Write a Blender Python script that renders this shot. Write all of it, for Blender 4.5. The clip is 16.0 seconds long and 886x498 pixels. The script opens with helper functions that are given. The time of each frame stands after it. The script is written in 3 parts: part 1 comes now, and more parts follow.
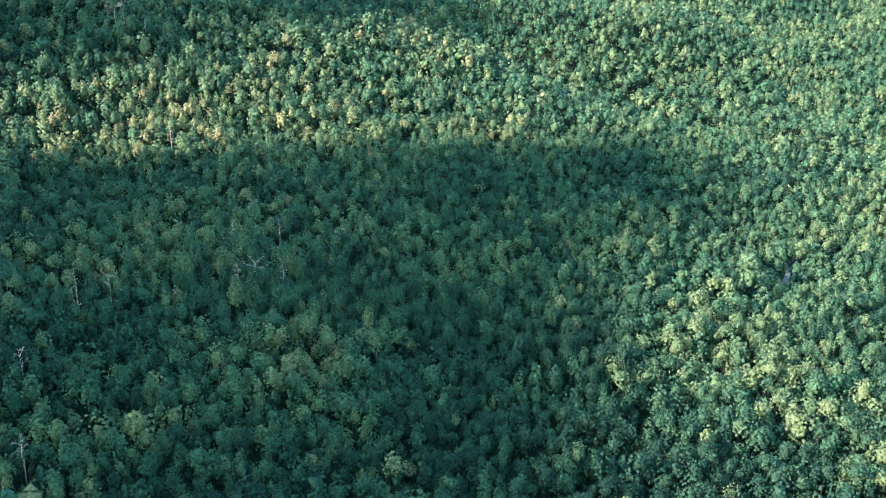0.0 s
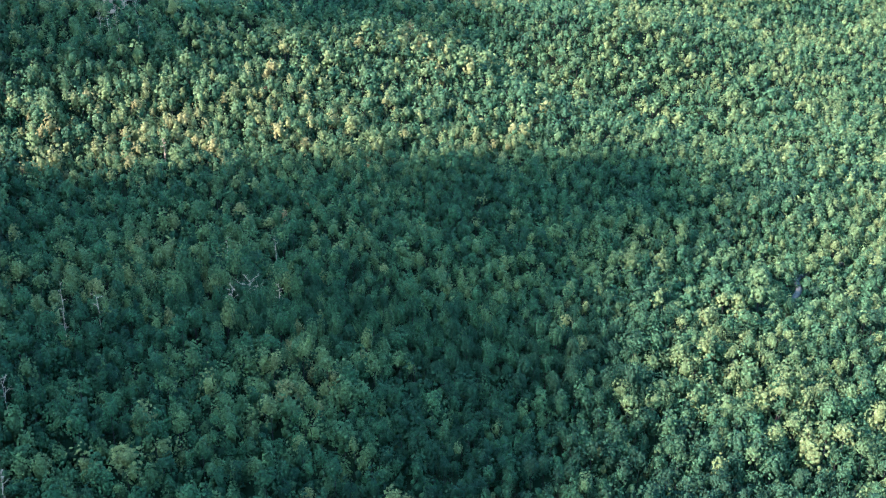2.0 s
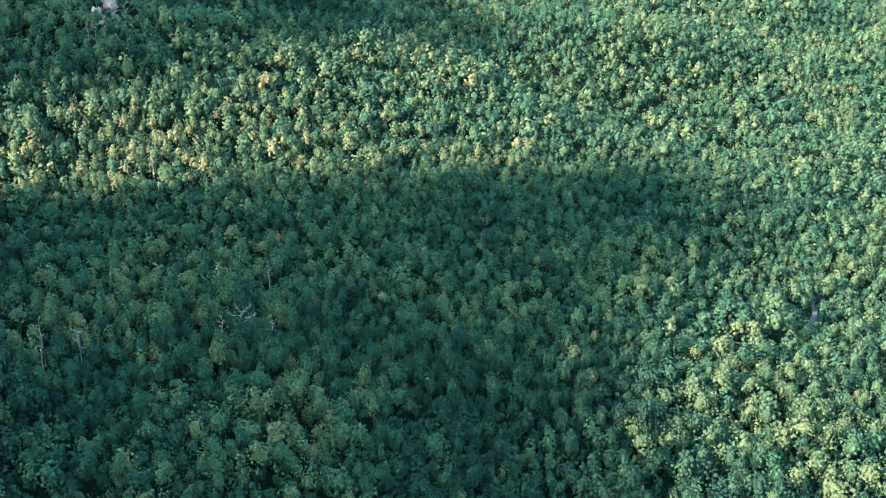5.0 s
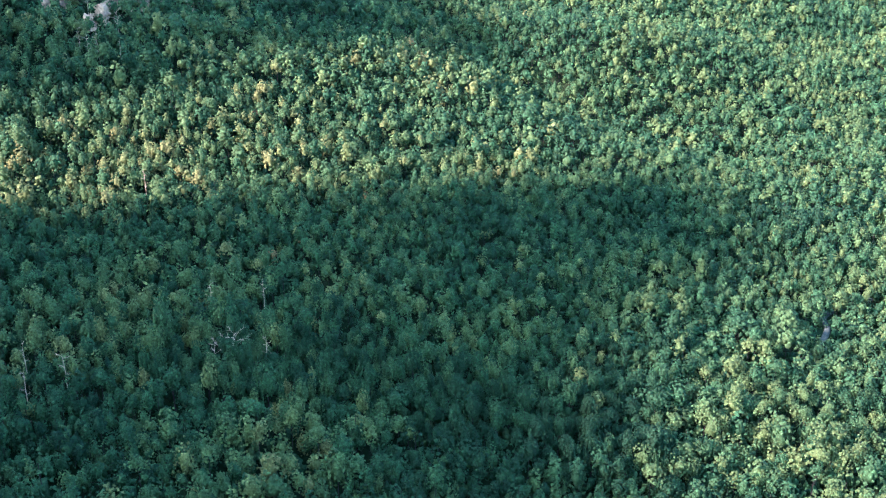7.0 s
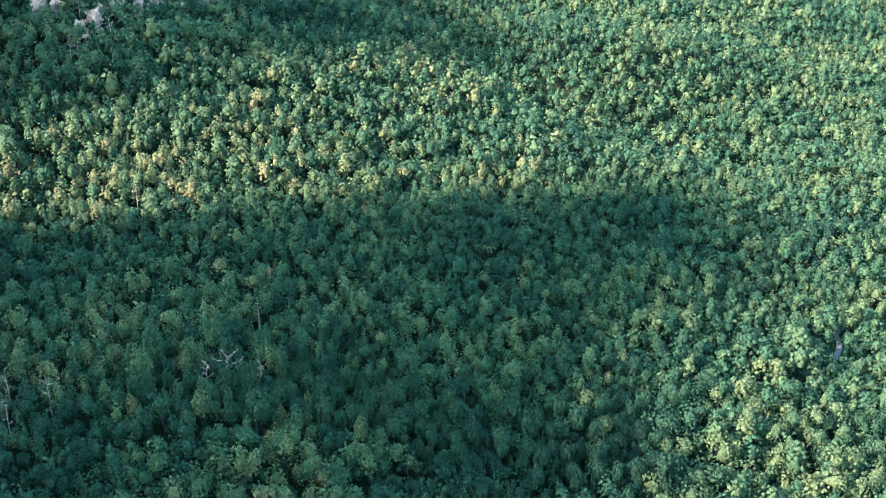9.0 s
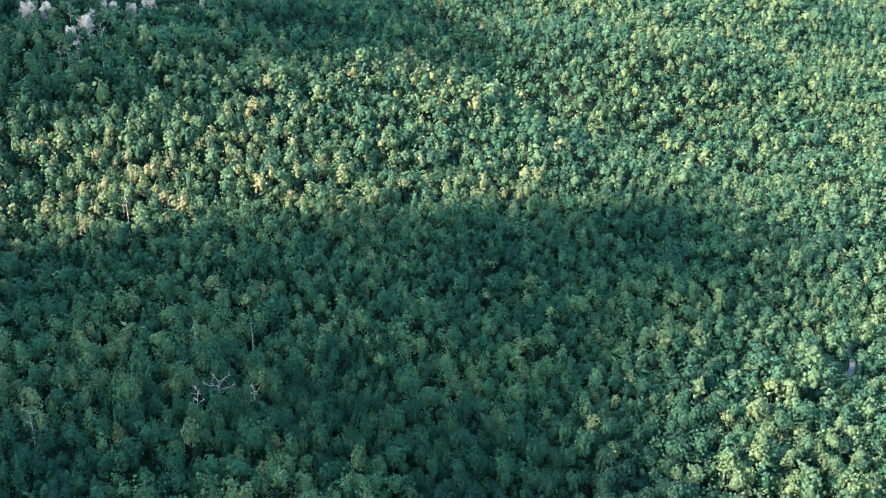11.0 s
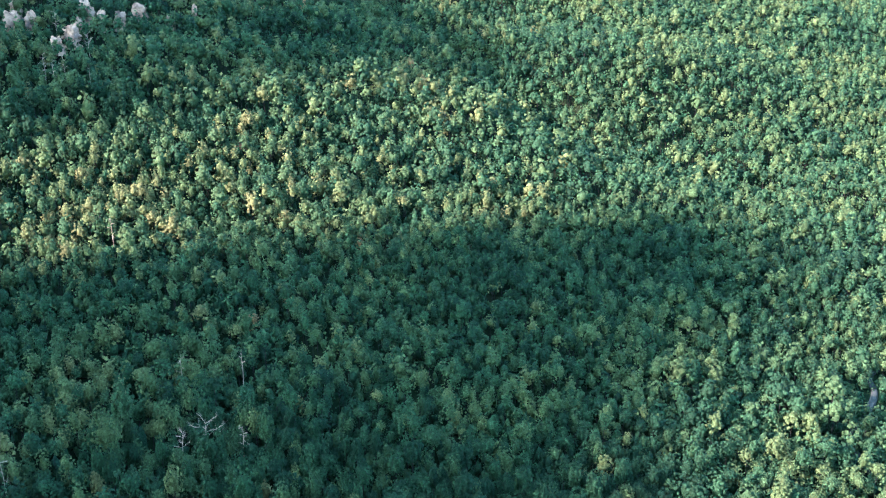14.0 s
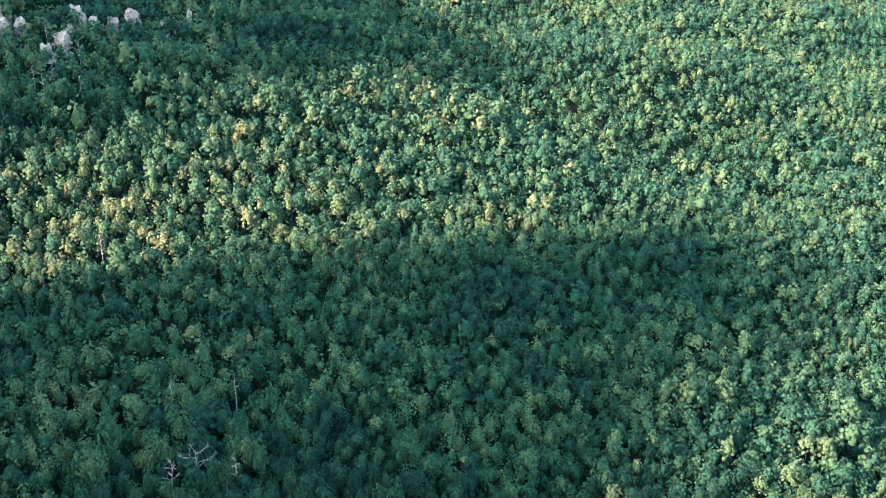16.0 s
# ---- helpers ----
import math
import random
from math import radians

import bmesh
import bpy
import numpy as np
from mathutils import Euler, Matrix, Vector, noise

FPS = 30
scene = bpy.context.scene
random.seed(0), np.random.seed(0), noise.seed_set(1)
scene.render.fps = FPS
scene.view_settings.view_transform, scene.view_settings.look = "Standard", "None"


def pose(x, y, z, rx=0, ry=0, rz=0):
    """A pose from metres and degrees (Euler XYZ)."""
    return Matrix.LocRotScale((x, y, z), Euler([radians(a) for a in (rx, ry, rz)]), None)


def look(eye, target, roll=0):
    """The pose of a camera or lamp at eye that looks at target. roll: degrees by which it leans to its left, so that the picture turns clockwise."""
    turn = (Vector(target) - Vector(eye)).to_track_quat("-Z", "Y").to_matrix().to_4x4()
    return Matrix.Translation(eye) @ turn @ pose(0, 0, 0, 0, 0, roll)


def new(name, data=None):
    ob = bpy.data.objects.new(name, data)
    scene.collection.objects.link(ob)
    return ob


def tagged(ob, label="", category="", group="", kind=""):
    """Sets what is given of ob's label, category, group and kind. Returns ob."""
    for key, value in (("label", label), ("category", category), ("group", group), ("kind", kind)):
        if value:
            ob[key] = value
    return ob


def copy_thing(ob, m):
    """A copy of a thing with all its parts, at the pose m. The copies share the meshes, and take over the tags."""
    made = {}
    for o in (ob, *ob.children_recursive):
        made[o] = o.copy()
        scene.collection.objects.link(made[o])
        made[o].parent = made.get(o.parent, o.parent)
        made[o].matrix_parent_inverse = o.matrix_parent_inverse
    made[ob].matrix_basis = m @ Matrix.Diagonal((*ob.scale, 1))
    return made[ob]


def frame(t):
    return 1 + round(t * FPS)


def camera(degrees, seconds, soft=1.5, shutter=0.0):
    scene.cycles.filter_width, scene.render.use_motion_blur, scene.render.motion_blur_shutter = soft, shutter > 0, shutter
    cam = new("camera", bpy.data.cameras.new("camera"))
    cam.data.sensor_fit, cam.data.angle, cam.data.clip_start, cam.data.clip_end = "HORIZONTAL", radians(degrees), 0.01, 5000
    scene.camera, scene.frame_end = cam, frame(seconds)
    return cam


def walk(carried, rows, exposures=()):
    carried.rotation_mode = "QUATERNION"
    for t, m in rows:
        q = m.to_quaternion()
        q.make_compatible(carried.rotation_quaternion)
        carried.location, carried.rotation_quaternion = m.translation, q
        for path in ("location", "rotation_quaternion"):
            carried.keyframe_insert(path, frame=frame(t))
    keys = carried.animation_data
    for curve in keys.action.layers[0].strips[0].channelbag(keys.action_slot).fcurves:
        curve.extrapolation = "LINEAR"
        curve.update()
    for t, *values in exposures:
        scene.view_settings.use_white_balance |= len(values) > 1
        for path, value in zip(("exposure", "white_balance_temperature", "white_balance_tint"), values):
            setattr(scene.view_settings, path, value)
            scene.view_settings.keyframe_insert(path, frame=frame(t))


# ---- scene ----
# ---------------------------------------------------------------- camera
cam = camera(44.0, 16.0, soft=1.2)
METRES, EYE, TILT, LEAN, TURN = 80.0, 300.0, -24.0, 0.0, 0.0
ROWS = [
    (0.0, 0.0000, 0.0000, 0.0000, 0.000, 0.000, 0.000),
    (0.5, -0.0021, 0.0453, 0.0204, -0.000, 0.005, 0.005),
    (1.0, -0.0041, 0.0906, 0.0411, -0.005, 0.016, 0.005),
    (1.5, -0.0056, 0.1359, 0.0617, -0.005, 0.021, 0.010),
    (2.0, -0.0074, 0.1814, 0.0823, -0.005, 0.031, 0.010),
    (2.5, -0.0088, 0.2263, 0.1030, -0.010, 0.042, 0.016),
    (3.0, -0.0106, 0.2720, 0.1233, -0.010, 0.057, 0.021),
    (3.5, -0.0119, 0.3171, 0.1444, -0.010, 0.057, 0.021),
    (4.0, -0.0137, 0.3632, 0.1643, -0.010, 0.073, 0.026),
    (6.5, -0.0216, 0.5908, 0.2675, -0.026, 0.099, 0.042),
    (7.0, -0.0228, 0.6361, 0.2882, -0.026, 0.099, 0.042),
    (7.5, -0.0246, 0.6818, 0.3080, -0.026, 0.104, 0.036),
    (8.0, -0.0260, 0.7275, 0.3278, -0.031, 0.109, 0.042),
    (8.5, -0.0271, 0.7731, 0.3479, -0.026, 0.099, 0.036),
    (9.0, -0.0291, 0.8184, 0.3685, -0.031, 0.094, 0.031),
    (11.5, -0.0354, 1.0480, 0.4684, -0.042, 0.073, 0.021),
    (12.0, -0.0373, 1.0933, 0.4888, -0.047, 0.068, 0.016),
    (12.5, -0.0389, 1.1388, 0.5085, -0.052, 0.068, 0.016),
    (13.0, -0.0400, 1.1839, 0.5289, -0.052, 0.057, 0.016),
    (13.5, -0.0410, 1.2302, 0.5482, -0.052, 0.057, 0.016),
    (14.0, -0.0420, 1.2753, 0.5693, -0.047, 0.042, 0.010),
    (14.5, -0.0435, 1.3202, 0.5889, -0.042, 0.042, 0.016),
    (15.0, -0.0447, 1.3660, 0.6095, -0.036, 0.031, 0.016),
    (15.5, -0.0466, 1.4123, 0.6292, -0.042, 0.026, 0.010),
    (16.0, -0.0479, 1.4576, 0.6486, -0.042, 0.021, 0.016),
]
EXPOSURE, KELVIN, TINT = 3.9, 5040, 14
walk(cam, [(t, pose(0, 0, EYE, TILT, LEAN, TURN) @ pose(METRES * x, METRES * y, METRES * z, 90 + pitch, roll, yaw)) for t, x, y, z, yaw, pitch, roll in ROWS],
     exposures=[(0.0, EXPOSURE, KELVIN, TINT), (16.0, EXPOSURE, KELVIN, TINT)])

# ---------------------------------------------------------------- light
SUN_AZ, SUN_EL = -125.0, 28.0         # degrees right of the y axis, degrees above the horizon
AZ = radians(SUN_AZ)
TO_SUN = Vector((math.sin(AZ) * math.cos(radians(SUN_EL)), math.cos(AZ) * math.cos(radians(SUN_EL)), math.sin(radians(SUN_EL))))
world = bpy.data.worlds.new("sky")
scene.world = world
world.use_nodes = True
wn = world.node_tree
sky = wn.nodes.new("ShaderNodeTexSky")
sky.sky_type = "NISHITA"
sky.sun_disc = False
sky.sun_elevation, sky.sun_rotation = radians(SUN_EL), AZ
sky.air_density, sky.dust_density, sky.ozone_density = 1.2, 4.0, 2.0
wn.nodes["Background"].inputs["Strength"].default_value = 0.1
wn.links.new(sky.outputs["Color"], wn.nodes["Background"].inputs["Color"])
sun = new("sun", bpy.data.lights.new("sun", "SUN"))
sun.data.energy, sun.data.angle, sun.data.color = 4.4, radians(1.6), (1.0, 0.55, 0.465)
sun.matrix_world = look(TO_SUN * 100, (0, 0, 0))


# ---------------------------------------------------------------- materials
def material(name):
    m = bpy.data.materials.new(name)
    m.use_nodes = True
    return m, m.node_tree.nodes, m.node_tree.links, m.node_tree.nodes["Principled BSDF"]


def ramp(nodes, stops):
    r = nodes.new("ShaderNodeValToRGB")
    els = r.color_ramp.elements
    while len(els) < len(stops):
        els.new(0.5)
    for e, (p, c) in zip(els, stops):
        e.position, e.color = p, (*c, 1)
    return r


def noise_node(nodes, links, scale, detail=3.0, coords="Object"):
    co = nodes.new("ShaderNodeTexCoord")
    n = nodes.new("ShaderNodeTexNoise")
    n.inputs["Scale"].default_value, n.inputs["Detail"].default_value = scale, detail
    links.new(co.outputs[coords], n.inputs["Vector"])
    return n


def foliage_material(name):
    """Leaves: the tree's tone, species plus painted light, picks the green, each leaf varies a little, light shines
    through.
    """
    m, nodes, links, bsdf = material(name)
    tone = nodes.new("ShaderNodeAttribute")
    tone.attribute_name = "tone"
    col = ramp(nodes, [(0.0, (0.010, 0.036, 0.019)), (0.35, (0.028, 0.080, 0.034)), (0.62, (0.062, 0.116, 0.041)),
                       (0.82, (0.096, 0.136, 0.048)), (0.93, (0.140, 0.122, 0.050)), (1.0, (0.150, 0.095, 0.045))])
    links.new(tone.outputs["Fac"], col.inputs["Fac"])
    geo = nodes.new("ShaderNodeNewGeometry")
    vary = nodes.new("ShaderNodeMapRange")
    vary.inputs["To Min"].default_value, vary.inputs["To Max"].default_value = 0.74, 1.26
    links.new(geo.outputs["Random Per Island"], vary.inputs["Value"])
    sprays = nodes.new("ShaderNodeTexNoise")
    sprays.inputs["Scale"].default_value, sprays.inputs["Detail"].default_value, sprays.inputs["Roughness"].default_value = 1.5, 5.0, 0.70
    links.new(geo.outputs["Position"], sprays.inputs["Vector"])
    leafy = nodes.new("ShaderNodeMapRange")
    leafy.inputs["From Min"].default_value, leafy.inputs["From Max"].default_value = 0.28, 0.72
    leafy.inputs["To Min"].default_value, leafy.inputs["To Max"].default_value = 0.45, 1.5
    links.new(sprays.outputs["Fac"], leafy.inputs["Value"])
    both = nodes.new("ShaderNodeMath")
    both.operation = "MULTIPLY"
    links.new(vary.outputs["Result"], both.inputs[0])
    links.new(leafy.outputs["Result"], both.inputs[1])
    hsv = nodes.new("ShaderNodeHueSaturation")
    links.new(col.outputs["Color"], hsv.inputs["Color"])
    links.new(both.outputs["Value"], hsv.inputs["Value"])
    links.new(hsv.outputs["Color"], bsdf.inputs["Base Color"])
    ruffle = nodes.new("ShaderNodeBump")
    ruffle.inputs["Strength"].default_value, ruffle.inputs["Distance"].default_value = 0.75, 0.45
    links.new(sprays.outputs["Fac"], ruffle.inputs["Height"])
    links.new(ruffle.outputs["Normal"], bsdf.inputs["Normal"])
    bsdf.inputs["Roughness"].default_value = 0.62
    bsdf.inputs["Specular IOR Level"].default_value = 0.08
    thin = nodes.new("ShaderNodeBsdfTranslucent")
    bright = nodes.new("ShaderNodeHueSaturation")
    bright.inputs["Hue"].default_value, bright.inputs["Value"].default_value, bright.inputs["Saturation"].default_value = 0.48, 1.25, 0.9
    links.new(hsv.outputs["Color"], bright.inputs["Color"])
    links.new(bright.outputs["Color"], thin.inputs["Color"])
    mix = nodes.new("ShaderNodeMixShader")
    mix.inputs["Fac"].default_value = 0.5
    links.new(bsdf.outputs["BSDF"], mix.inputs[1])
    links.new(thin.outputs["BSDF"], mix.inputs[2])
    links.new(mix.outputs["Shader"], nodes["Material Output"].inputs["Surface"])
    return m


def surface_material(name, stops, scale, rough, bump=0.3, bump_scale=4.0, bump_distance=0.2):
    m, nodes, links, bsdf = material(name)
    n1 = noise_node(nodes, links, scale, 5.0)
    col = ramp(nodes, stops)
    links.new(n1.outputs["Fac"], col.inputs["Fac"])
    n2 = noise_node(nodes, links, scale * bump_scale, 4.0)
    grain = nodes.new("ShaderNodeMapRange")
    grain.inputs["To Min"].default_value, grain.inputs["To Max"].default_value = 0.7, 1.3
    links.new(n2.outputs["Fac"], grain.inputs["Value"])
    hsv = nodes.new("ShaderNodeHueSaturation")
    links.new(col.outputs["Color"], hsv.inputs["Color"])
    links.new(grain.outputs["Result"], hsv.inputs["Value"])
    links.new(hsv.outputs["Color"], bsdf.inputs["Base Color"])
    b = nodes.new("ShaderNodeBump")
    b.inputs["Strength"].default_value, b.inputs["Distance"].default_value = bump, bump_distance
    links.new(n2.outputs["Fac"], b.inputs["Height"])
    links.new(b.outputs["Normal"], bsdf.inputs["Normal"])
    bsdf.inputs["Roughness"].default_value = rough
    bsdf.inputs["Specular IOR Level"].default_value = 0.02
    return m


LEAF = foliage_material("leaves")
BARK = surface_material("bark", [(0.3, (0.012, 0.013, 0.012)), (0.7, (0.032, 0.033, 0.030))], 1.2, 0.9)
DEADWOOD = surface_material("bleached_wood", [(0.3, (0.16, 0.145, 0.10)), (0.7, (0.29, 0.265, 0.19))], 0.8, 0.85)
# floor coloured near-black, deepening the shade in the gaps between crowns
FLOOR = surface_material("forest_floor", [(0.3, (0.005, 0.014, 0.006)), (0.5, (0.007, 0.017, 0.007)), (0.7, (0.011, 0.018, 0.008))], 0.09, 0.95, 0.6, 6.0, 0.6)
WOODS = surface_material("far_canopy", [(0.3, (0.006, 0.020, 0.009)), (0.5, (0.011, 0.029, 0.011)), (0.7, (0.021, 0.038, 0.014))], 0.06, 0.8, 1.0, 3.0, 3.0)
ROCK = surface_material("limestone", [(0.32, (0.10, 0.09, 0.07)), (0.42, (0.16, 0.13, 0.09)), (0.54, (0.25, 0.205, 0.135)), (0.7, (0.33, 0.275, 0.185))], 0.25, 0.9, 0.8, 5.0, 0.4)
# gravel darkened because the sun reaches it here: shade put into its colour
GRAVEL = surface_material("gravel_road", [(0.3, (0.026, 0.038, 0.032)), (0.7, (0.042, 0.058, 0.050))], 0.5, 0.95, 0.4, 8.0, 0.05)


# ---------------------------------------------------------------- the land
def soft_clip(v, lo, hi, d):
    v = np.asarray(v, float)
    return np.where(v < lo, lo - d * (1 - np.exp(-(lo - v).clip(0) / d)), np.where(v > hi, hi + d * (1 - np.exp(-(v - hi).clip(0) / d)), v))


# knolls and hollows: x, y, height
KNOLLS = [(-240, 300, 1.0), (-80, 300, -1.5), (80, 300, 1.6), (240, 300, 2.4), (-240, 480, -16.7), (-80, 480, -12.7), (80, 480, -1.8), (240, 480, -6.6), (-240, 660, 9.2), (-80, 660, -7.5), (80, 660, -7.6), (240, 660, -10.7), (-240, 840, 1.2), (-80, 840, -12.7), (80, 840, -2.2), (240, 840, -6.4)]
# longer spurs and ravines: x, y, height, half length, half width, heading in degrees from the x axis
SPURS = [(110, 702, -8.0, 110, 28, -22), (120, 815, 16.0, 120, 32, 12), (-60, 650, 2.5, 60, 35, 35), (10, 780, -8.0, 60, 40, 0),
         (150, 712, -7.0, 40, 25, 0), (24, 782, -13.0, 60, 14, -55)]
# small folds of the slope: heights on a net of 100 m, its first corner at x -160, y 300, rows towards the ridge
FOLDS = [(-0.6, 3.1, -1.8, 2.4, 1.9, 0.1), (-1.2, -0.1, -1.3, 0.8, 1.8, 0.1), (-4.7, 1.3, 6.2, -3.5, 0.2, 0.5), (5.3, -2.8, -4.8, -0.6, 7.7, 0.8),
         (-6.4, 0.1, 4.1, 0.5, 5.3, -2.9), (-6.9, 0.7, -1.5, -3.8, -6.9, -5.2), (-3.8, -15.2, -13.9, 6.4, -2.3, -3.3), (-0.3, -1.7, -1.1, 1.4, -1.1, -2.9)]
SHADE_RIDGE_AT = 900.0                      # unseen ridge added to block the sun, metres along the sun's heading
# its crest with a saddle, cut to shape the shade: metres across the sun's heading, height
SHADE_CREST = [(-700, 540), (0, 570), (224, 645), (254, 666), (300, 688), (332, 720), (374, 772), (446, 800), (474, 590), (528, 590), (556, 720), (585, 765), (620, 840), (660, 868), (1400, 850)]


def shade_skyline(s):
    """Height of the added shading ridge's crest at s metres across the sun's heading."""
    return np.interp(s, [c[0] for c in SHADE_CREST], [c[1] for c in SHADE_CREST])


def canopy(x, y):
    """Mean height of the forest's roof."""
    x, y = np.asarray(x, float), np.asarray(y, float)
    xe, ye = soft_clip(x, -330, 420, 300), soft_clip(y, 150, 1000, 300)
    z = 135.8 + (-26.1) * xe / 100 + 12.0 * (ye - 500) / 100
    for cx, cy, h in KNOLLS:
        z = z + h * np.exp(-((x - cx) ** 2 + (y - cy) ** 2) / (2 * 130.0 ** 2))
    for cx, cy, h, la, wa, deg in SPURS:
        c, s = math.cos(radians(deg)), math.sin(radians(deg))
        u, v = (x - cx) * c + (y - cy) * s, (y - cy) * c - (x - cx) * s
        z = z + h * np.exp(-(u / la) ** 2 / 2 - (v / wa) ** 2 / 2)
    for j, row in enumerate(FOLDS):
        for i, h in enumerate(row):
            z = z + h * np.exp(-((x + 160 - 100 * i) ** 2 + (y - 300 - 100 * j) ** 2) / (2 * 70.0 ** 2))
    # the added ridge, out of view, that shades parts of the slope
    along, across = x * math.sin(AZ) + y * math.cos(AZ), x * math.cos(AZ) - y * math.sin(AZ)
    rise = (shade_skyline(across) - z).clip(0) * np.exp(-np.abs((along - SHADE_RIDGE_AT) / np.where(along > SHADE_RIDGE_AT, 600.0, 400.0)) ** 2.5) * np.exp(-np.abs(across / 1900.0) ** 4)
    return z + rise


TREE = 15.0                           # mean height of the trees


def land(x, y):
    """The soil; a bench carries the road round its bend."""
    return canopy(x, y) - TREE + 5.5 * np.exp(-((np.asarray(x, float) - 170) ** 2 + (np.asarray(y, float) - 494) ** 2) / (2 * 17.0 ** 2))


def mesh_object(name, verts, faces, mats, tone=None, slots=None, smooth=False, parent=None):
    """One mesh from arrays of corners and triangles (or quads)."""
    verts, faces = np.asarray(verts, np.float32), np.asarray(faces, np.int32)
    me = bpy.data.meshes.new(name)
    me.vertices.add(len(verts))
    me.vertices.foreach_set("co", verts.ravel())
    me.loops.add(faces.size)
    me.loops.foreach_set("vertex_index", faces.ravel())
    me.polygons.add(len(faces))
    me.polygons.foreach_set("loop_start", np.arange(0, faces.size, faces.shape[1], dtype=np.int32))
    me.polygons.foreach_set("loop_total", np.full(len(faces), faces.shape[1], np.int32))
    for m in mats:
        me.materials.append(m)
    if slots is not None:
        me.polygons.foreach_set("material_index", np.asarray(slots, np.int32))
    me.polygons.foreach_set("use_smooth", np.full(len(faces), smooth))
    if tone is not None:
        me.attributes.new("tone", "FLOAT", "POINT").data.foreach_set("value", np.asarray(tone, np.float32))
    me.update(calc_edges=True)
    ob = new(name, me)
    ob.parent = parent
    return ob


def grid_faces(nx, ny):
    i = (np.arange(ny - 1)[:, None] * nx + np.arange(nx - 1)[None, :]).ravel()
    return np.stack([i, i + 1, i + nx + 1, i + nx], 1)


def sheet(name, xs, ys, height, mats):
    X, Y = np.meshgrid(xs, ys)
    return mesh_object(name, np.stack([X, Y, height(X, Y)], -1).reshape(-1, 3), grid_faces(len(xs), len(ys)), mats, smooth=True)


def spread(lo, a, b, hi, step):
    left = a - np.geomspace(step, a - lo, 22)[::-1]
    right = b + np.geomspace(step, hi - b, 22)
    return np.unique(np.round(np.concatenate([left, np.arange(a, b + 0.1, step), right]), 3))


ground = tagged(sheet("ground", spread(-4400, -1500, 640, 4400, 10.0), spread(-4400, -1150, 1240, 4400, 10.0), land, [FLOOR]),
                "leaf-littered forest floor on sloping hillside, shade of the gaps put into its dark colour", "ground", kind="structure")


# ---------------------------------------------------------------- where trees grow
def wooded(x, y, pad=0.0):
    """The stretch of hillside with single trees."""
    far = np.where(x > 0, 950 + 0.72 * x, 950 + 1.1 * x)
    return (y > 230 - pad) & (np.abs(x - 2) < 36 + 0.405 * y + pad) & (y < far + pad) & (y < 1130 + pad)


def lower_slope(x, y):
    """The slope under the flight's beginning, wooded too."""
    return (y > -70) & (y < 240) & (np.abs(x) < 165)


def edge_of_woods(x, y):
    """A belt round both, where the woods go on."""
    return (wooded(x, y, 48.0) | ((y > -120) & (y < 300) & (np.abs(x) < 215))) & ~wooded(x, y, 0.5) & ~lower_slope(x, y)


rng = np.random.default_rng(7)


def plain_noise(x, y, scale, seed):
    """Smooth noise, about -1 to 1, over the plan."""
    r = np.random.default_rng(seed)
    z = np.zeros_like(np.asarray(x, float))
    for k in range(7):
        a, f, p = r.uniform(0, math.pi), r.uniform(0.7, 1.7) / scale, r.uniform(0, 6.3)
        z = z + np.sin((x * math.cos(a) + y * math.sin(a)) * f * 6.283 + p)
    return z / 3.2


# the forest road, in a bend through the valley
ROAD = [(470, 690), (380, 640), (300, 600), (235, 560), (190, 528), (178, 515), (175, 506), (173.5, 498), (170.5, 491), (166, 484), (161, 477),
        (152, 462), (160, 430), (215, 385), (300, 340), (420, 300)]


def road_line(n=160):
    p = np.array(ROAD, float)
    t = np.linspace(0, len(p) - 1, n)
    i = np.clip(t.astype(int), 0, len(p) - 2)
    f = (t - i)[:, None]
    g = lambda k: p[np.clip(k, 0, len(p) - 1)]
    a, b, c, d = g(i - 1), g(i), g(i + 1), g(i + 2)
    return 0.5 * (2 * b + (c - a) * f + (2 * a - 5 * b + 4 * c - d) * f ** 2 + (3 * b - a - 3 * c + d) * f ** 3)


LINE = road_line()
# bare dead trees: x, y, height, reach of the limbs, limbs
DEAD = [(-72.3, 384.6, 16.2, 5.4, 9, "bare bleached dead tree with wide forked limbs"),
        (-62.0, 383.2, 17.4, 1.7, 8, "slim grey dead snag with short broken branches"),
        (-78.6, 378.8, 16.2, 2.6, 9, "tan dead tree with dry twiggy branches"),
        (-69.1, 423.4, 18.4, 1.3, 5, "thin pale snag among slender green crowns"),
        (-86.7, 415.4, 18.0, 1.8, 6, "grey dead tree with broken top"),
        (-124.8, 334.4, 18.6, 1.6, 5, "tall thin pale dead trunk"),
        (-118.4, 350.1, 18.4, 2.6, 5, "forked grey dead tree with few limbs"),
        (-127.9, 290.6, 17.6, 3, 8, "white dead tree with bare crooked branches"),
        (-115.1, 250.7, 17.6, 2.4, 7, "pale bare dead tree among green crowns"),
        (-128.4, 494.5, 18.8, 1.8, 5, "tall pale dead trunk beside sunlit crowns"),
        (-182.2, 595.4, 18.4, 2.8, 7, "grey dead tree on the slope below rocks"),
        (-177.4, 592.6, 18.0, 2.2, 6, "brownish bare tree on the slope below rocks"),
        (-174.2, 599.0, 18.6, 2.4, 6, "pale dead tree with a crooked trunk below the bluff"),
        (-162.8, 596.8, 19.2, 1.2, 3, "tall straight pale dead trunk"),
        (-171.6, 628.3, 18.6, 3.4, 8, "bare grey dead tree beside the pale boulder"),
        (-189.6, 638.6, 18.6, 3.0, 7, "bare forked tree on the rocky bluff"),
        (-130.8, 351.3, 18.4, 1.4, 4, "thin bleached snag standing above the canopy")]
